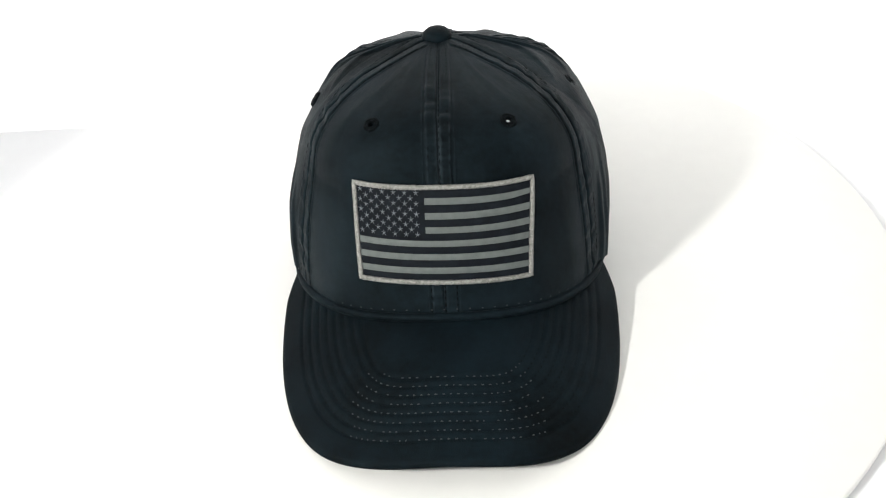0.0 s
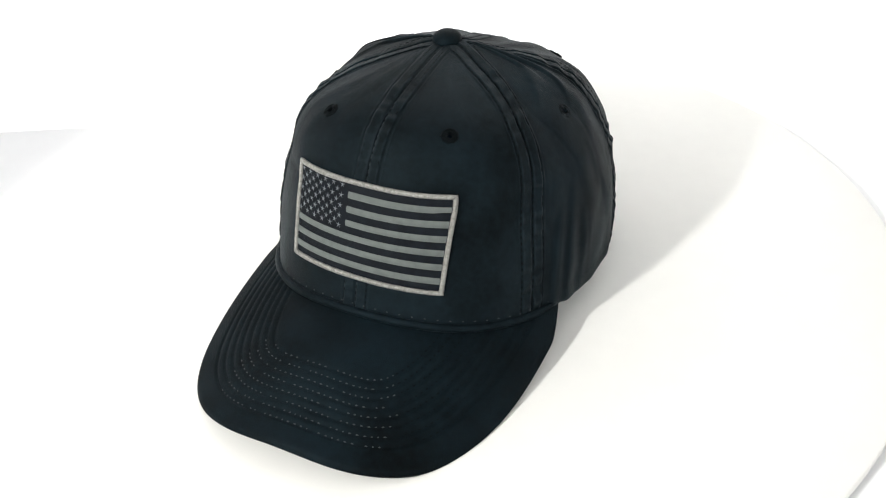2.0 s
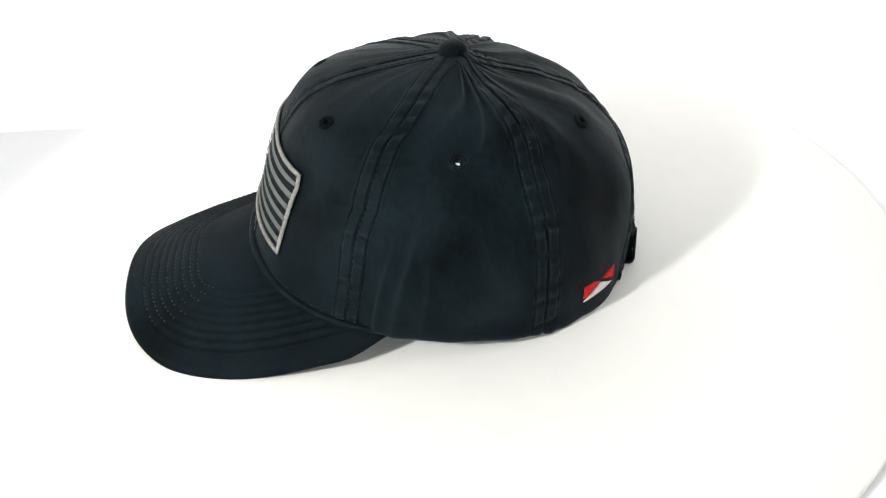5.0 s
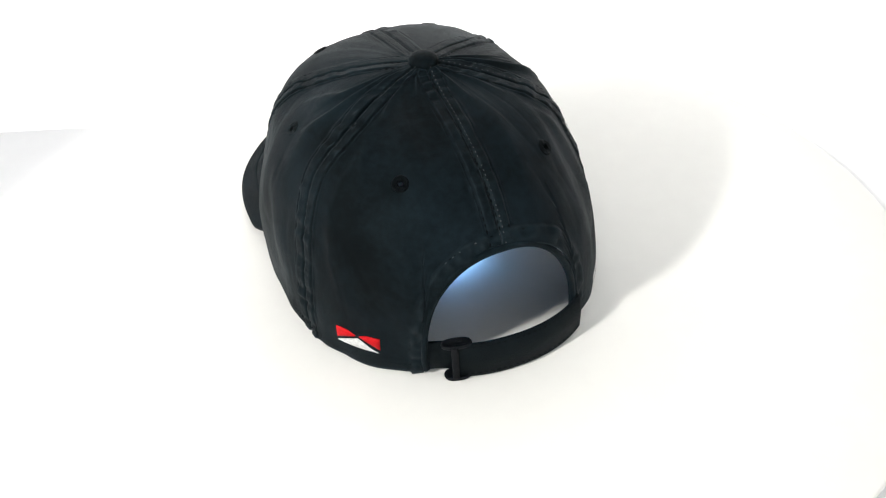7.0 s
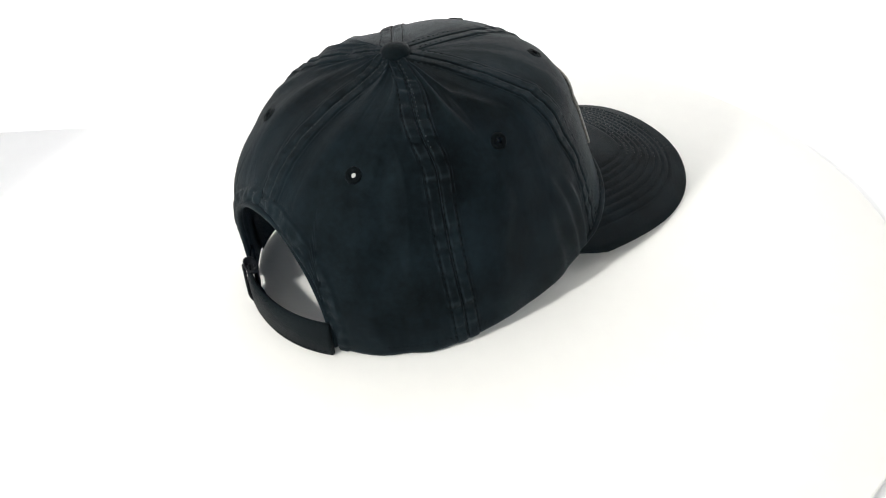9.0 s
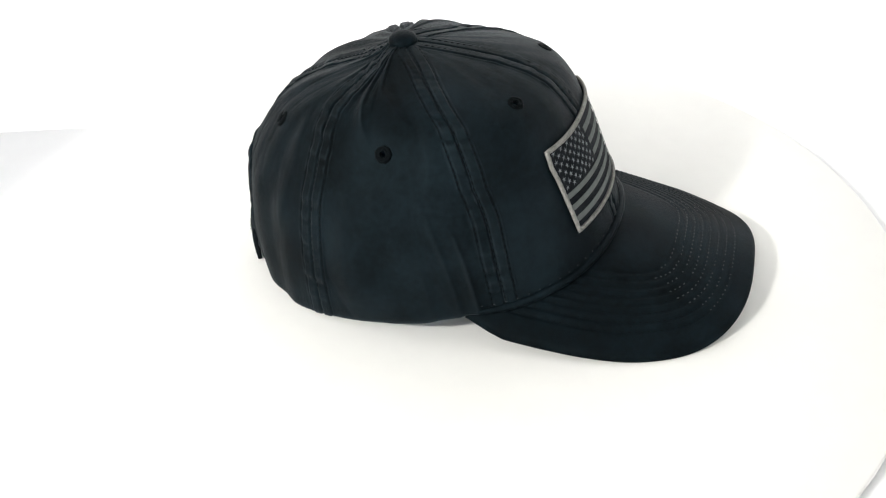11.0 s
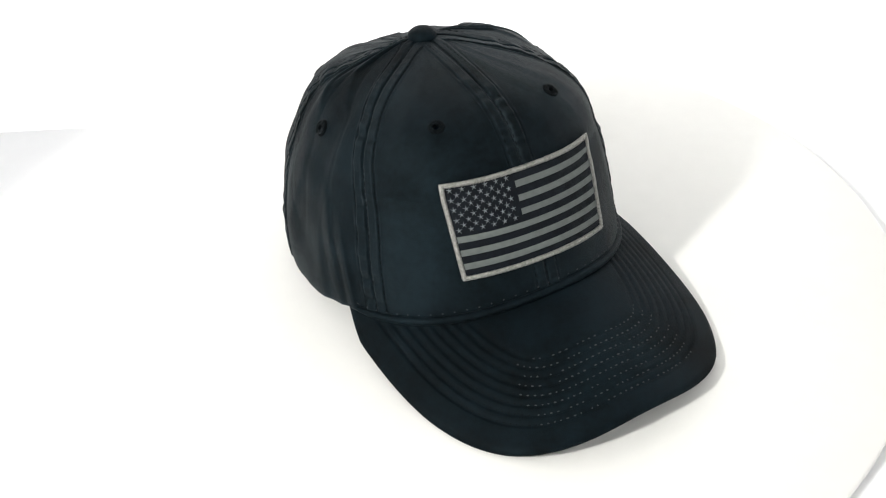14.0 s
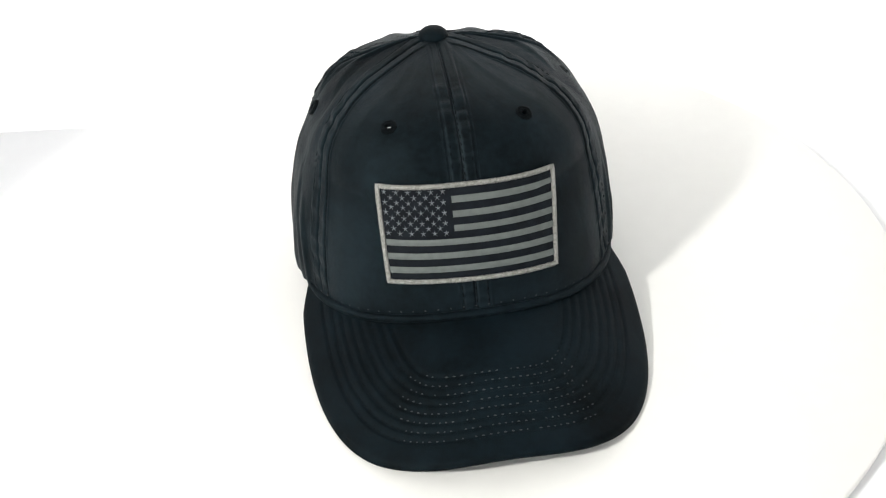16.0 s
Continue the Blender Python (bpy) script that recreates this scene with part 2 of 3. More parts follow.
def crown_normal(phi, u):
    d = 1e-3
    a = crown(phi + d, u) - crown(phi - d, u)
    b = crown(phi, np.minimum(u + d, 1)) - crown(phi, np.maximum(u - d, 0))
    n = np.cross(a, b)
    n /= np.linalg.norm(n, axis=-1)[..., None] + 1e-15
    return n


U_TABLE = np.linspace(0, 1, 2001)
H_TABLE = np.maximum.accumulate(profile(U_TABLE)[:, 0])


def share_at(h):
    return np.interp(h, H_TABLE, U_TABLE)


def brim_height(x, y):
    spine = np.interp(-y, (0.04, 0.07, 0.10, 0.125, 0.15, 0.169, 0.18), (0.0425, 0.0372, 0.0310, 0.0252, 0.0183, 0.0143, 0.0125))
    return spine - 4.0 * x * x


BRIM_END = radians(67)


def hem_height(phi):
    """Height of the crown's lower edge, without the opening at the rear."""
    a = np.abs((phi + math.pi) % TWO_PI - math.pi)
    h = np.full_like(a, 0.03)
    for _ in range(25):
        p = crown(np.minimum(a, BRIM_END), share_at(h))
        h = 0.5 * h + 0.5 * np.maximum(brim_height(p[..., 0], p[..., 1]), 0.002)
    f = np.clip((a - BRIM_END) / (radians(118) - BRIM_END), 0, 1)
    return h * (1 - f) ** 1.3 + 0.0015 * (1 - (1 - f) ** 1.3)


OPEN_W, OPEN_LOW, OPEN_H, OPEN_N = 0.0392, 0.014, 0.0510, 2.4


def opening(p):
    """Below 0 inside the rear opening, else about the distance from its edge."""
    x, h = np.abs(p[..., 0]) / OPEN_W, np.maximum(p[..., 2] - OPEN_LOW, 0) / OPEN_H
    g = ((x**OPEN_N + h**OPEN_N) ** (1 / OPEN_N) - 1) * 0.042
    return np.where(p[..., 1] > 0.02, g, 1.0)


def lower_share(phi):
    """Where the crown's cloth begins, hem or edge of the opening."""
    u0 = share_at(hem_height(phi))
    f = np.linspace(0, 1, 400)
    us = u0[:, None] + (share_at(0.085) - u0[:, None]) * f[None]
    inside = opening(crown(phi[:, None], us)) < 0
    last = np.where(inside.any(1), 400 - np.argmax(inside[:, ::-1], 1), 0)
    return np.where(inside.any(1), us[np.arange(len(phi)), np.minimum(last, 399)], u0)


def seam(k, u):
    """The six seams: 0 front, then +x side front, +x side rear, rear, -x side rear, -x side front."""
    f = np.asarray(u, float)
    side_front = radians(57) + radians(16) * smooth_step(f, 0.36, 0.84) - radians(3) * smooth_step(f, 0.85, 0.97)
    side_rear = radians(109) + radians(5) * f + radians(24) * smooth_step(f, 0.54, 0.88)
    return (0 * f, side_front, side_rear, math.pi + 0 * f, TWO_PI - side_rear, TWO_PI - side_front, TWO_PI + 0 * f)[k]


EYELETS = [(32.0, 0.1072), (89.1, 0.0973), (152.2, 0.0935), (214.2, 0.0908), (271.2, 0.0939), (329.0, 0.1077)]
EYELETS = [(radians(a), float(share_at(h))) for a, h in EYELETS]


def smooth_step(x, a, b):
    f = np.clip((x - a) / (b - a), 0, 1)
    return f * f * (3 - 2 * f)


def noise_at(pts):
    flat = pts.reshape(-1, 3)
    return np.array([noise.noise(Vector(p)) for p in flat]).reshape(pts.shape[:-1])


# folds in the slack panels: place across the panel at the lower and the upper end, shares between which they run, width, height
SIDE_FOLDS = [(0.10, 0.24, 0.04, 0.40, 0.035, 0.0016), (0.22, 0.36, 0.02, 0.46, 0.045, 0.0014), (0.42, 0.40, 0.06, 0.36, 0.05, 0.0009),
              (0.30, 0.42, 0.66, 0.97, 0.05, 0.0013), (0.58, 0.52, 0.60, 0.97, 0.05, 0.0015), (0.80, 0.66, 0.66, 0.96, 0.05, 0.0011), (0.74, 0.62, 0.20, 0.52, 0.06, 0.0008)]
BACK_FOLDS = [(0.30, 0.42, 0.70, 0.97, 0.06, 0.0010), (0.72, 0.60, 0.72, 0.96, 0.06, 0.0009), (0.24, 0.16, 0.22, 0.50, 0.05, 0.0007), (0.12, 0.30, 0.46, 0.66, 0.05, 0.0007)]


def folds(s, u, lines):
    """Soft ridges with one steeper flank."""
    out = np.zeros(u.shape)
    for a, b, lo, hi, wide, high in lines:
        f = np.clip((u - lo) / (hi - lo), 0, 1)
        d = (s - (a + (b - a) * f + 0.02 * np.sin(f * 5 + a * 9))) / wide
        ridge = np.where(d < 0, np.exp(-(d * 1.7) ** 2), np.exp(-(d * 0.7) ** 2))
        out += high * ridge * np.sin(math.pi * f) ** 0.8
    return out


def relief(phi, u, p, seam_gap, along, side, across):
    """How far the cloth stands off the plain crown: seam bands, hems, puckers and folds."""
    h = p[..., 2]
    near = np.minimum(seam_gap[0], seam_gap[1])
    band = 1 - smooth_step(near, 0.0062, 0.0080)
    puck = noise_at(np.stack([along * 190, near * 35, phi * 0.7], -1)) + 0.5 * noise_at(np.stack([along * 420, near * 80, phi * 2.0], -1))
    calm = 1 - 0.7 * smooth_step(u, 0.80, 0.95)
    out = band * (0.0009 + (0.0009 if side == 0 else 0.0013) * puck * smooth_step(near, 0.0, 0.0014) * calm) * (0.3 + 0.7 * calm) - 0.0014 * np.exp(-((near / 0.0007) ** 2)) - 0.0011 * np.exp(-(((near - 0.0063) / 0.0006) ** 2))
    edge = opening(p)
    hem = (1 - smooth_step(edge, 0.0060, 0.0072))
    low = h - hem_height(phi)
    hem_low = (1 - smooth_step(low, 0.0075, 0.0090)) * (np.abs(phi - math.pi) < math.pi - BRIM_END)
    out = np.maximum(out, hem * (0.0010 + 0.0012 * noise_at(p * 230 + 5.3) * smooth_step(edge, 0.0, 0.002))) - 0.0004 * np.exp(-(((edge - 0.0066) / 0.0005) ** 2)) + hem_low * 0.00015
    slack = 0.4 if side == 0 else (1.45 if side == 1 else 1.2)
    puff = np.minimum(near / 0.02, 1)
    wide = noise_at(p * 26 + 3.1) * 0.0010 + noise_at(p * 60 + 9.7) * 0.00045
    drape = noise_at(np.stack([phi * 5.5, u * 3.2, np.full_like(u, 4.4)], -1)) * 0.0011 - np.maximum(0, 0.10 - np.abs(noise_at(np.stack([phi * 4.5 + u * 2, u * 2.6, np.full_like(u, 8.1)], -1)))) * 0.0015
    if side:
        out = out + np.minimum(near / 0.008, 1) * 1.1 * folds(across, u, SIDE_FOLDS if side == 1 else BACK_FOLDS)
    return out + slack * puff * (wide + drape) + 0.0007 * puff


cap = tagged(new("baseball_cap"), "washed black six-panel baseball cap with grey flag patch", "cap")

# panels
PANEL_NAMES = ("front_panel", "side_panel", "back_panel", "back_panel", "side_panel", "front_panel")
ROWS, COLS = 150, 112
TOP = 0.985
for k in range(6):
    s = np.linspace(0, 1, COLS)
    s = s - 0.55 * np.sin(TWO_PI * s) / TWO_PI
    v = np.linspace(0, 1, ROWS)[:, None]
    # the columns follow the seams; two passes settle the lower edge
    base = np.zeros(COLS)
    for _ in range(3):
        phi0 = seam(k, base) + (seam(k + 1, base) - seam(k, base)) * s
        base = lower_share(phi0)
    level = 0.62
    u = np.where(v < 0.5, base[None] + (level - base[None]) * v * 2, level + (TOP - level) * (v - 0.5) * 2)
    phi = seam(k, u) + (seam(k + 1, u) - seam(k, u)) * s[None]
    # seams of the two ends start at the hem
    p = crown(phi, u)
    gap_l, gap_r = np.abs(crown(phi, u) - crown(seam(k, u), u)), np.abs(crown(phi, u) - crown(seam(k + 1, u), u))
    gaps = (np.linalg.norm(gap_l, axis=2), np.linalg.norm(gap_r, axis=2))
    along = np.broadcast_to(u * 0.16, u.shape)
    side = 0 if k in (0, 5) else (1 if k in (1, 4) else 2)
    across = np.broadcast_to(s if k < 3 else 1 - s, u.shape)
    d = relief(phi, u, p, gaps, along, side, across)
    p = p + crown_normal(phi, u) * d[..., None]
    faces = grid_faces(ROWS, COLS)
    eye = crown(*EYELETS[k])
    flat = p.reshape(-1, 3)
    mid = flat[np.array(faces)].mean(1)
    faces = [f for f, m in zip(faces, mid) if np.linalg.norm(m - eye) > 0.0021]
    ob = mesh_object(PANEL_NAMES[k], flat, faces, FRONT_CLOTH if k in (0, 5) else CLOTH, cap)
    thick = ob.modifiers.new("cloth", "SOLIDIFY")
    thick.thickness, thick.offset = 0.0011, -1

# seam and hem stitching
for k in range(6):
    start = float(lower_share(np.array([float(seam(k, 0.1)) % TWO_PI]))[0]) + 0.01
    rows = [(gap, start, THREAD, 0.0024, 0.0008, 0.00034) for gap in (-0.0062, 0.0062, 0.0004)]
    # extra pale dashes on the rear seams paint the thread's glints
    if k == 3:
        rows.append((0.0016, start, GLINT_THREAD, 0.0011, 0.0013, 0.00028))
    elif k in (2, 4):
        rows.append((0.0016, 0.60, GLINT_THREAD, 0.0009, 0.0019, 0.00024))
    for gap, low, thread, long, space, wide in rows:
        u = np.linspace(low, 0.955, 160)
        phi = seam(k, u)
        radius = np.linalg.norm(crown(phi + 0.01, u) - crown(phi, u), axis=1) / 0.01
        phi = phi + gap / np.maximum(radius, 0.006)
        n = crown_normal(phi, u)
        stitch_row(crown(phi, u) + n * (0.0006 if abs(gap) > 0.002 else (0.0012 if gap == 0.0016 else 0.0003)), n, cap, thread, long, space, wide)
for lo, hi, up in ((68, 152, 0.0055), (208, 292, 0.0055), (-64, 64, 0.0040)):
    phi = np.radians(np.linspace(lo, hi, 220))
    u = share_at(hem_height(phi) + up)
    n = crown_normal(phi, u)
    stitch_row(crown(phi, u) + n * 0.0011, n, cap, GLINT_THREAD if lo < 0 else THREAD, 0.0011, 0.0048 if lo < 0 else 0.0012)
# stitching round the rear opening
ang = np.linspace(0.02, math.pi - 0.02, 240)
xs = (OPEN_W + 0.0062) * np.sign(np.cos(ang)) * np.abs(np.cos(ang)) ** (2 / OPEN_N)
hs = OPEN_LOW + (OPEN_H + 0.0062) * np.sin(ang) ** (2 / OPEN_N)


def rear_at(x, h):
    """The turn phi and share u of the rear surface at the offset x and height h."""
    u = share_at(h)
    p = profile(u)
    return math.pi - np.arcsin(np.clip(np.sign(x) * np.abs(x / p[..., 1]) ** (squareness(h, False) / 2), -1, 1)), u


def front_at(x, h):
    u = share_at(h)
    p = profile(u)
    return np.arcsin(np.clip(np.sign(x) * np.abs(x / p[..., 1]) ** (squareness(h, True) / 2), -1, 1)), u


def patch_at(x, h):
    """As front_at, for the flat patch: its straight edges sag towards the corners on the tapering front."""
    f = (h - 0.0477) / 0.0391
    x = -0.0369 + (x + 0.0356) * 1.0285
    q = x / 0.038
    low, high = 0.0481 - 0.0030 * q * q - 0.00095 * q, 0.0886 - 0.0014 * q * q - 0.0006 * q
    return front_at(x, low + (high - low) * f)


phi, u = rear_at(xs, hs)
n = crown_normal(phi, u)
stitch_row(crown(phi, u) + n * 0.0008, n, cap, THREAD)
# glints on a part of it, painted as sparse paler stitches
glinting = (ang > 0.75) & (ang < 1.62)
stitch_row(crown(phi, u)[glinting] + n[glinting] * 0.0013, n[glinting], cap, GLINT_THREAD, 0.0010, 0.0030, 0.00028, "", 0.3, 0.75)
# bound edge of the opening
ang = np.linspace(-0.25, math.pi + 0.25, 200)
xs = (OPEN_W + 0.0004) * np.sign(np.cos(ang)) * np.abs(np.cos(ang)) ** (2 / OPEN_N)
hs = np.where((ang > 0) & (ang < math.pi), OPEN_LOW + (OPEN_H + 0.0004) * np.abs(np.sin(ang)) ** (2 / OPEN_N), OPEN_LOW - 0.045 * np.abs(np.sin(ang)))
phi, u = rear_at(xs, np.maximum(hs, 0.0035))
n = crown_normal(phi, u)
tube("opening_binding", crown(phi, u) + n * 0.0006, 0.0018, CLOTH, cap, up=n)

# top button
prof = [(0.0006, 0.0052), (0.0030, 0.0050), (0.0052, 0.0042), (0.0068, 0.0028), (0.0074, 0.0010), (0.0072, -0.0006), (0.0062, -0.0016)]
button = lathe("top_button", [(r, z) for r, z in prof][::-1], BRIM_CLOTH, cap, 40)
button.location = (-0.0008, 0.0130, 0.1201)

# eyelets
for phi, u in EYELETS:
    at, n = crown(phi, u), crown_normal(phi, u)
    across = np.cross(n, (0, 0, 1.0))
    across /= np.linalg.norm(across)
    up = np.cross(across, n)
    rings = [(0.0012, -0.0012), (0.0013, 0.0004), (0.0016, 0.0009), (0.0022, 0.0008), (0.0026, 0.0005), (0.0031, 0.0009), (0.0037, 0.0007), (0.0041, 0.0000), (0.0042, -0.0008)]
    verts = [at + n * (z + 0.0003 + 0.00012 * math.sin(k * 5 * TWO_PI / 36)) + (across * math.cos(TWO_PI * k / 36) + up * math.sin(TWO_PI * k / 36)) * r * (1 + 0.03 * math.sin(k * 9 * TWO_PI / 36))
             for r, z in rings for k in range(36)]
    mesh_object("eyelet", verts, grid_faces(len(rings), 36, True), EYELET_THREAD, cap, "black thread-bound eyelet")

# ---- brim ----
ANG = np.linspace(0.0, math.pi, 181)


def brim_outline(shrink=0.0):
    c, s = np.cos(ANG), np.sin(ANG)
    e = 2 / 2.9
    x = 0.0006 + 0.0838 * np.sign(c) * np.abs(c) ** e
    y = -0.040 - 0.1290 * np.sign(s) * np.abs(s) ** e
    if shrink:
        t = np.stack([np.gradient(x), np.gradient(y)], 1)
        t /= np.linalg.norm(t, axis=1)[:, None]
        x, y = x + t[:, 1] * shrink, y - t[:, 0] * shrink
    return np.stack([x, y], 1)


EDGE = brim_outline()
PHI_ROOT = np.linspace(BRIM_END + 0.03, -BRIM_END - 0.03, 181)
ROOT = crown(PHI_ROOT, share_at(hem_height(PHI_ROOT)))[:, :2] * 0.985 + np.array((0, 0.0))
taper = smooth_step(np.minimum(ANG, math.pi - ANG), -0.02, 0.06)[:, None]
EDGE = ROOT + (EDGE - ROOT) * taper
T = 1 - (1 - np.linspace(0, 1, 110)) ** 1.25
plan = ROOT[None] + (EDGE - ROOT)[None] * T[:, None, None]
top_z = brim_height(plan[..., 0], plan[..., 1]) + 0.0004 * noise_at(np.concatenate([plan * 30, np.zeros(plan.shape[:2] + (1,))], 2))
# quilted ridges between the rows of stitching
dense_edge = np.stack([np.interp(np.linspace(0, 180, 1441), np.arange(181), EDGE[:, k]) for k in (0, 1)], 1)
gap_edge = np.stack([np.min(np.linalg.norm(row[:, None] - dense_edge[None], axis=2), axis=1) for row in plan])
ROW_OFFSETS = [0.0108 + 0.0042 * k for k in range(8)]
for off in ROW_OFFSETS:
    top_z -= 0.00065 * np.exp(-(((gap_edge - off) / 0.0009) ** 2))
round_edge = 0.0022 * (1 - np.sqrt(np.clip(1 - (1 - np.clip(gap_edge / 0.0022, 0, 1)) ** 2, 0, 1)))
upper = np.concatenate([plan, (top_z - round_edge)[..., None]], 2)
lower = np.concatenate([plan, (top_z - 0.0042 + round_edge * 0.8)[..., None]], 2)
n_up = upper.shape[0] * upper.shape[1]
faces = [f[::-1] for f in grid_faces(110, 181)]
faces = faces + [tuple(i + n_up for i in f[::-1]) for f in faces]
last = 109 * 181
faces += [(last + c, last + c + 1, n_up + last + c + 1, n_up + last + c) for c in range(180)]
brim = mesh_object("brim", np.r_[upper.reshape(-1, 3), lower.reshape(-1, 3)], faces, BRIM_CLOTH, cap, "curved black cotton brim with eight stitched rows")
for off in ROW_OFFSETS:
    line = brim_outline(off)
    # keep what lies in front of the crown
    h = brim_height(line[:, 0], line[:, 1])
    pr = profile(share_at(h))
    sq = squareness(h, True)
    out = (np.abs(line[:, 0]) / pr[:, 1]) ** sq + (np.maximum(0.003 - line[:, 1], 0) / (0.003 - pr[:, 2])) ** sq > 1.04
    good = out & (line[:, 1] < -0.03) & np.isfinite(h)
    pts = np.c_[line, h][good]
    keep = np.r_[True, np.linalg.norm(np.diff(pts, axis=0), axis=1) > 1e-5]
    pts = pts[keep]
    nor = np.c_[8.0 * pts[:, 0], -0.28 * np.ones(len(pts)), np.ones(len(pts))]
    nor /= np.linalg.norm(nor, axis=1)[:, None]
    reach = 0.012 + 0.031 * min(1.0, max(0.0, (-pts[:, 1].min() - 0.095) / 0.05))
    # front stretch of each row gets the painted glint colour, sides stay black
    for run, thread in ((pts[:, 0] >= reach, THREAD), (np.abs(pts[:, 0]) < reach, GLINT_THREAD), (pts[:, 0] <= -reach, THREAD)):
        if run.sum() > 2:
            stitch_row(pts[run] + nor[run] * 0.0002, nor[run], brim, thread, 0.0012, 0.0018, 0.00032, "", 0.35, 0.85 if thread == GLINT_THREAD else 1.0)
# corded seam between crown and brim
phi = np.linspace(-BRIM_END - 0.02, BRIM_END + 0.02, 180)
hz = hem_height(phi)
line = crown(phi, share_at(hz)) + crown_normal(phi, share_at(hz)) * 0.0010
line[:, 2] = hz + 0.0010
fade = np.sqrt(np.clip((BRIM_END + 0.03 - np.abs(phi)) / 0.2, 0.05, 1))
tube("brim_cord", line, 0.0021 * fade, CLOTH, cap, "raised corded seam", 12)
# band inside the lower edge
phi = np.linspace(radians(-140), radians(140), 200)
lowu = share_at(hem_height(phi) + 0.001)
a, b = crown(phi, lowu, 0.0016), crown(phi, share_at(hem_height(phi) + 0.024), 0.0018)
mesh_object("sweatband", np.r_[a, b], grid_faces(2, 200), WEB, cap)

# ---- patch with the flag ----
patch = mesh_object("flag_patch", *(lambda g: (g[0], g[1]))(((lambda x, h: (lambda f: (crown(*f) + crown_normal(*f) * 0.0016).reshape(-1, 3))(patch_at(x, h)))(
    *np.meshgrid(np.linspace(-0.0367, 0.0391, 60), np.linspace(0.0468, 0.0876, 36))), grid_faces(36, 60))), FIELD, cap, "dark grey flag patch with silver border")


def on_patch(s, t, lift):
    """The place on the patch: s across and t up, both 0 to 1 inside the border."""
    x, h = -0.0345 + 0.0714 * np.asarray(s, float), 0.0485 + 0.0374 * np.asarray(t, float)
    f = patch_at(x, h)
    return crown(*f) + crown_normal(*f) * lift


def patch_strip(s0, s1, t0, t1):
    s, t = np.meshgrid(np.linspace(s0, s1, 34), np.linspace(t0, t1, 5))
    lift = np.full(s.shape, 0.00218)
    lift[[0, -1]] = 0.0020
    f = patch_at(-0.0345 + 0.0714 * s, 0.0485 + 0.0374 * t)
    pts = crown(*f) + crown_normal(*f) * lift[..., None]
    return mesh_object("stripe", pts.reshape(-1, 3), grid_faces(5, 34), STRIPE, patch)


for k in range(6):
    t1 = 1 - (2 * k + 1) / 13 - 0.004
    patch_strip(0.397 if k < 3 else 0.0, 1.0, t1 - 1 / 13 + 0.006, t1)
star_at = [(0.022 + 0.0655 * (c + (0.5 if r % 2 else 0)), 0.972 - 0.0555 * r) for r in range(9) for c in range(5 if r % 2 else 6)]
for s, t in star_at:
    verts = [on_patch(s, t, 0.0026)]
    for j in range(10):
        r = 0.039 if j % 2 == 0 else 0.0090
        a = math.pi / 2 + j * math.pi / 5
        verts.append(on_patch(s + r * math.cos(a) * 0.5, t + r * math.sin(a), 0.00222))
    mesh_object("star", verts, [(0, j + 1, (j + 1) % 10 + 1) for j in range(10)], STAR, patch, smooth=False)
# raised border
ring = []
for s in np.linspace(-0.0356, 0.0380, 60):
    ring.append((s, 0.0477))
for t in np.linspace(0.0486, 0.0868, 34)[1:]:
    ring.append((0.0380, t))
for s in np.linspace(0.0380, -0.0356, 60)[1:]:
    ring.append((s, 0.0868))
for t in np.linspace(0.0868, 0.0477, 34)[1:-1]:
    ring.append((-0.0356, t))
ring = np.array(ring)
fine_ring = np.stack([ring + (np.roll(ring, -1, 0) - ring) * f for f in (0, 0.25, 0.5, 0.75)], 1).reshape(-1, 2)
f = patch_at(fine_ring[:, 0], fine_ring[:, 1])
n = crown_normal(*f)
rng = np.random.RandomState(3)
tube("border", crown(*f) + n * 0.0019, 0.00112 * (1 + 0.18 * (-1.0) ** np.arange(len(f[0])) + 0.08 * rng.uniform(-1, 1, len(f[0]))), SILVER, patch, "silver-grey merrowed border", 10, True, n, 0.75)

# ---- woven mark on the rear panel ----


def on_mark(a, b, lift):
    """a runs 0 to 1 along the mark, b upwards."""
    phi0, phi1 = radians(124.0), radians(140.5)
    u = share_at(0.0120 + 0.0098 * b)
    phi = phi0 + (phi1 - phi0) * a
    return crown(phi, u) + crown_normal(phi, u) * lift


mark = mesh_object("woven_mark", [on_mark(a, b, 0.0009) for b in np.linspace(-0.02, 1.02, 8) for a in np.linspace(0, 1, 16)], grid_faces(8, 16), FIELD, cap, "small red and white woven mark")


def mark_piece(name, mat, corners):
    c = np.array(corners)
    mid = c.mean(0)
    verts, faces, n = [], [], len(c) * 6
    outline = np.concatenate([np.linspace(c[i], c[(i + 1) % len(c)], 6, endpoint=False) for i in range(len(c))])
    for scale, lift in ((1.0, 0.0009), (0.97, 0.0015), (0.5, 0.0017)):
        verts += [on_mark(*(mid + (q - mid) * scale), lift) for q in outline]
    verts.append(on_mark(*mid, 0.0017))
    faces = grid_faces(3, n, True) + [(2 * n + i, 2 * n + (i + 1) % n, 3 * n) for i in range(n)]
    mesh_object(name, verts, faces, mat, mark)


mark_piece("red_wedge", RED, [(0.0, 1.0), (0.0, 0.30), (0.46, 0.80), (0.28, 1.0)])
mark_piece("red_wedge", RED, [(0.54, 0.84), (0.72, 1.0), (1.0, 1.0), (1.0, 0.28)])
mark_piece("white_wedge", WHITE_THREAD, [(0.0, 0.10), (0.97, 0.05), (0.5, 0.68)])


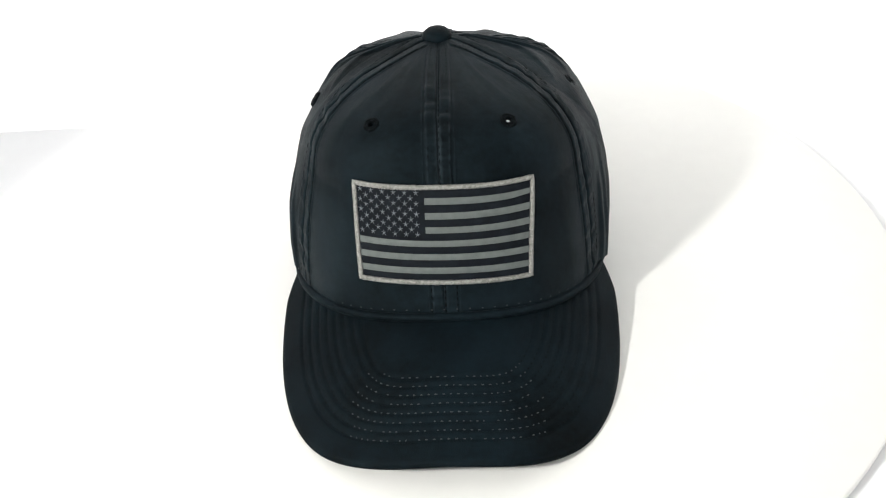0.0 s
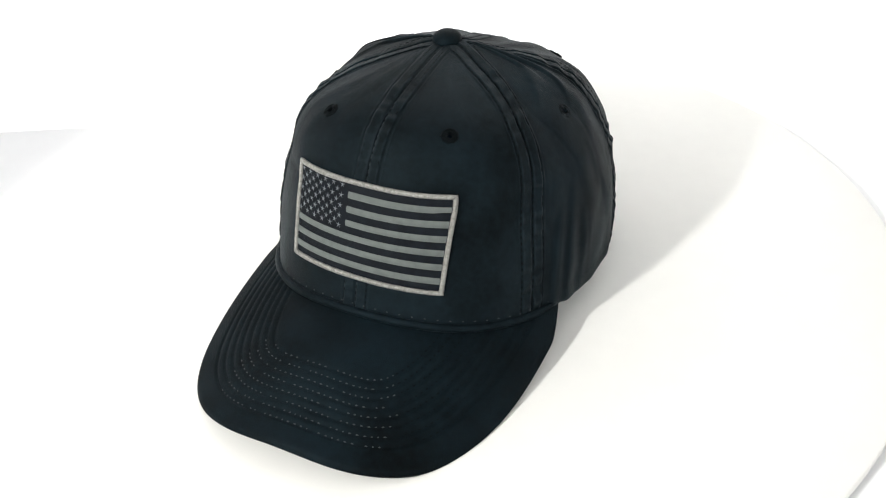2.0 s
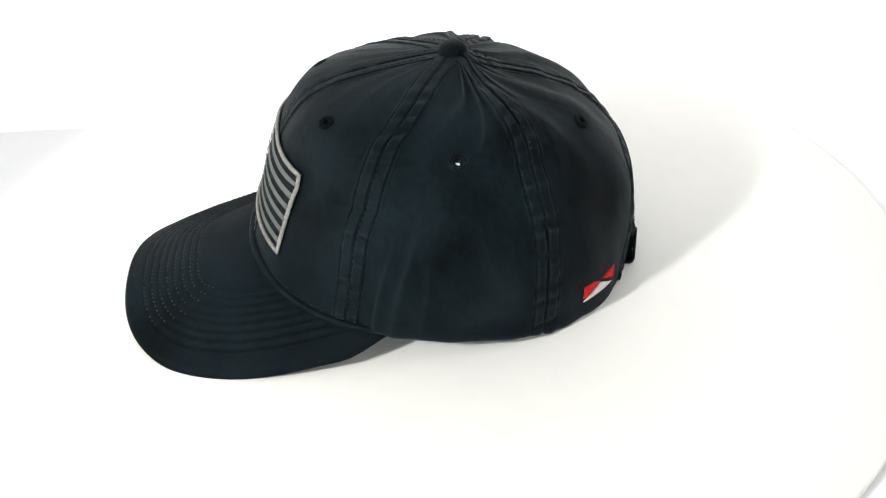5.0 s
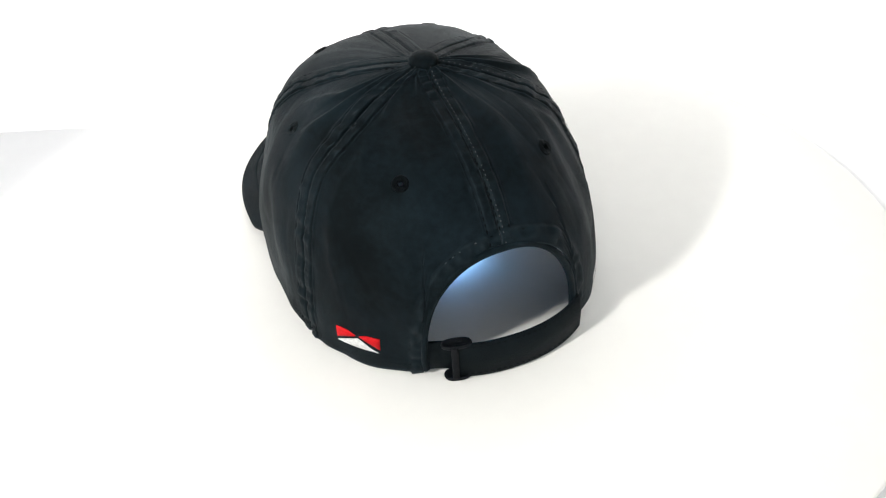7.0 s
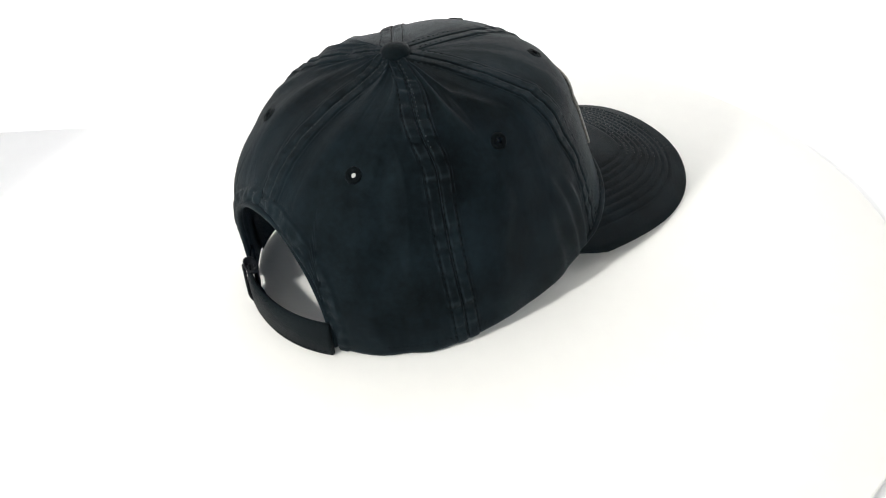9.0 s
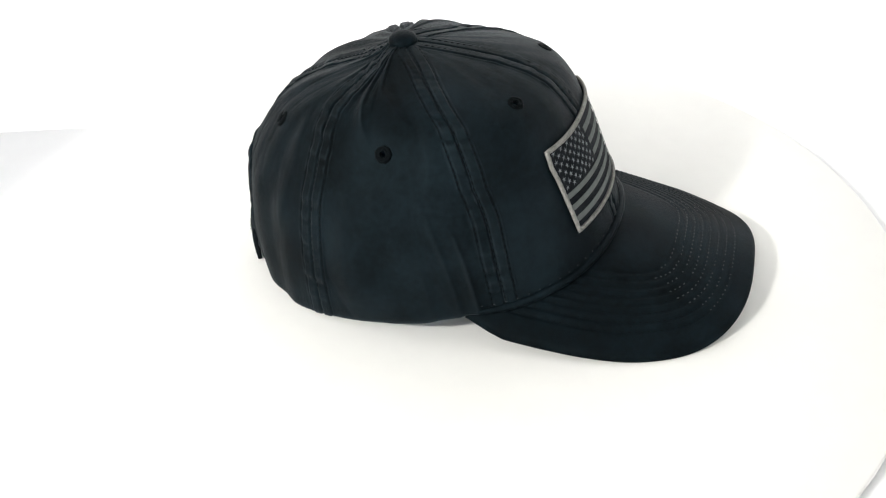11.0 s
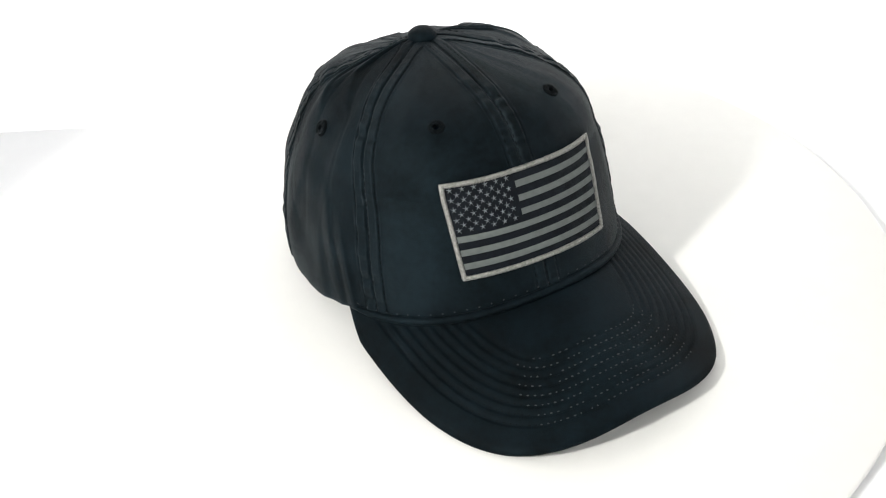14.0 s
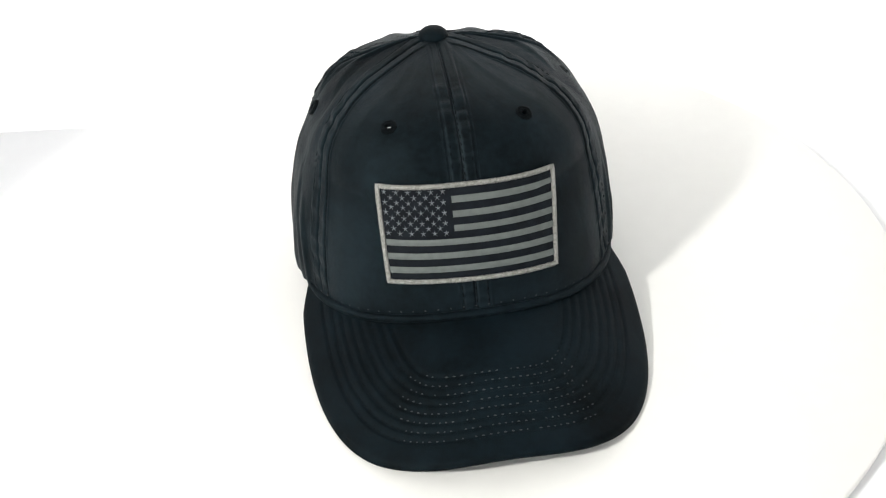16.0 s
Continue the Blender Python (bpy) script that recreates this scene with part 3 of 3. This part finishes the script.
# ---- strap and buckle ----
def strap_line(x0, x1, out, count=60):
    out = np.full(count, out)
    x = np.linspace(x0, x1, count)
    phi, u = rear_at(x, np.full(count, 0.012))
    p = crown(phi, u)
    n = crown_normal(phi, u)
    n[:, 2] = 0
    n /= np.linalg.norm(n, axis=1)[:, None]
    bow = 0.0047 * np.clip(1 - ((x + 0.008) / 0.040) ** 2, 0, 1)
    return p + n * (out + bow)[:, None], n


def band(name, x0, x1, out, low, high, thick, mat, label=""):
    p, n = strap_line(x0, x1, out)
    bow = np.linspace(-1, 1, len(p)) ** 2
    verts = []
    section = [(low, 0), (low + 0.0005, thick / 2), ((low + high) / 2, thick / 2 + 0.0006), (high - 0.0005, thick / 2), (high, 0),
               (high - 0.0005, -thick / 2), ((low + high) / 2, -thick / 2 + 0.0004), (low + 0.0005, -thick / 2)]
    for i in range(len(p)):
        for z, o in section:
            q = p[i] + n[i] * o
            verts.append((q[0], q[1], z))
    m = len(section)
    faces = grid_faces(len(p), m, True) + [tuple(range(m))[::-1], tuple((len(p) - 1) * m + j for j in range(m))]
    return mesh_object(name, verts, faces, mat, cap, label)


strap = band("strap", -0.0405, 0.0262, 0.0022, 0.0006, 0.0206, 0.0024, WEB, "black cotton adjusting strap")
band("strap_tab", 0.0225, 0.0425, -0.0010, 0.0030, 0.0200, 0.0018, WEB, "short black webbing tab")
for z in (0.0030, 0.0195):
    p, n = strap_line(-0.0385, 0.0245, 0.0037, 120)
    p[:, 2] = z
    stitch_row(p, n, strap, THREAD)
p, n = strap_line(0.0255, 0.0262, 0.002, 2)
bp, bn = p[0] * np.array((1, 1, 0)) - n[0] * 0.0012, n[0]
bt = np.cross((0, 0, 1.0), bn)


def end_plate(name, z, wide, deep, thick, parent, label=""):
    """One flattened rounded end of the slide buckle, dished where the strap turns."""
    verts, faces, n = [], [], 36
    rings = ((0.0, -0.2), (0.55, -0.25), (0.80, 0.8), (0.95, 0.6), (1.0, 0.0), (0.95, -0.7), (0.6, -1.0), (0.0, -1.0))
    for r, h in rings:
        for k in range(n):
            c, s = math.cos(TWO_PI * k / n), math.sin(TWO_PI * k / n)
            c, s = abs(c) ** 0.8 * math.copysign(1, c), abs(s) ** 0.8 * math.copysign(1, s)
            verts.append(bp + bt * wide * max(r, 0.02) * c + bn * (deep * max(r, 0.02) * s + 0.0002) + np.array((0, 0, z + thick * h)))
    return mesh_object(name, verts, grid_faces(len(rings), n, True), BUCKLE, parent, label)


buckle = end_plate("buckle", 0.0204, 0.0074, 0.0036, 0.0012, cap, "black slide buckle")
end_plate("foot", 0.0012, 0.0066, 0.0044, 0.0010, buckle)
for name, along, outward in (("crossbar", -0.0014, 0.0038), ("rear_bar", 0.0016, -0.0017)):
    tube(name, [bp + bt * along + np.array((0, 0, z)) + bn * outward for z in np.linspace(0.001, 0.0205, 8)], 0.0017, BUCKLE, buckle, up=np.tile(bn, (8, 1)), flat=0.5)

# ---- small lamp under the cap ----
led = tagged(new("puck_light"), "small round bluish-white LED puck light under the cap", "lamp")
lathe("housing", [(0.0030, 0.0), (0.0034, 0.0002), (0.0034, 0.0008), (0.0030, 0.0012)], LED_BODY, led, 48)
lathe("lens", [(0.0036, 0.0006), (0.0040, 0.0012), (0.0040, 0.0076), (0.0034, 0.0098), (0.0020, 0.0109), (0.0004, 0.0111)], LED_GLOW, led, 32)


def motions():
    cap_rows, plate_rows = [], []
    for t, a in TURN:
        turn = pose(0, 0, 0, 0, 0, a)
        plate_rows.append((t, turn))
        cap_rows.append((t, pose(0, 0, 0, 0, 0, a - 3.5) @ pose(0.0068, 0, 0.0)))
    walk(turntable, plate_rows)
    walk(cap, cap_rows)
    walk(led, [(t, m @ pose(-0.0015, 0.0146, 0)) for t, m in plate_rows])


motions()
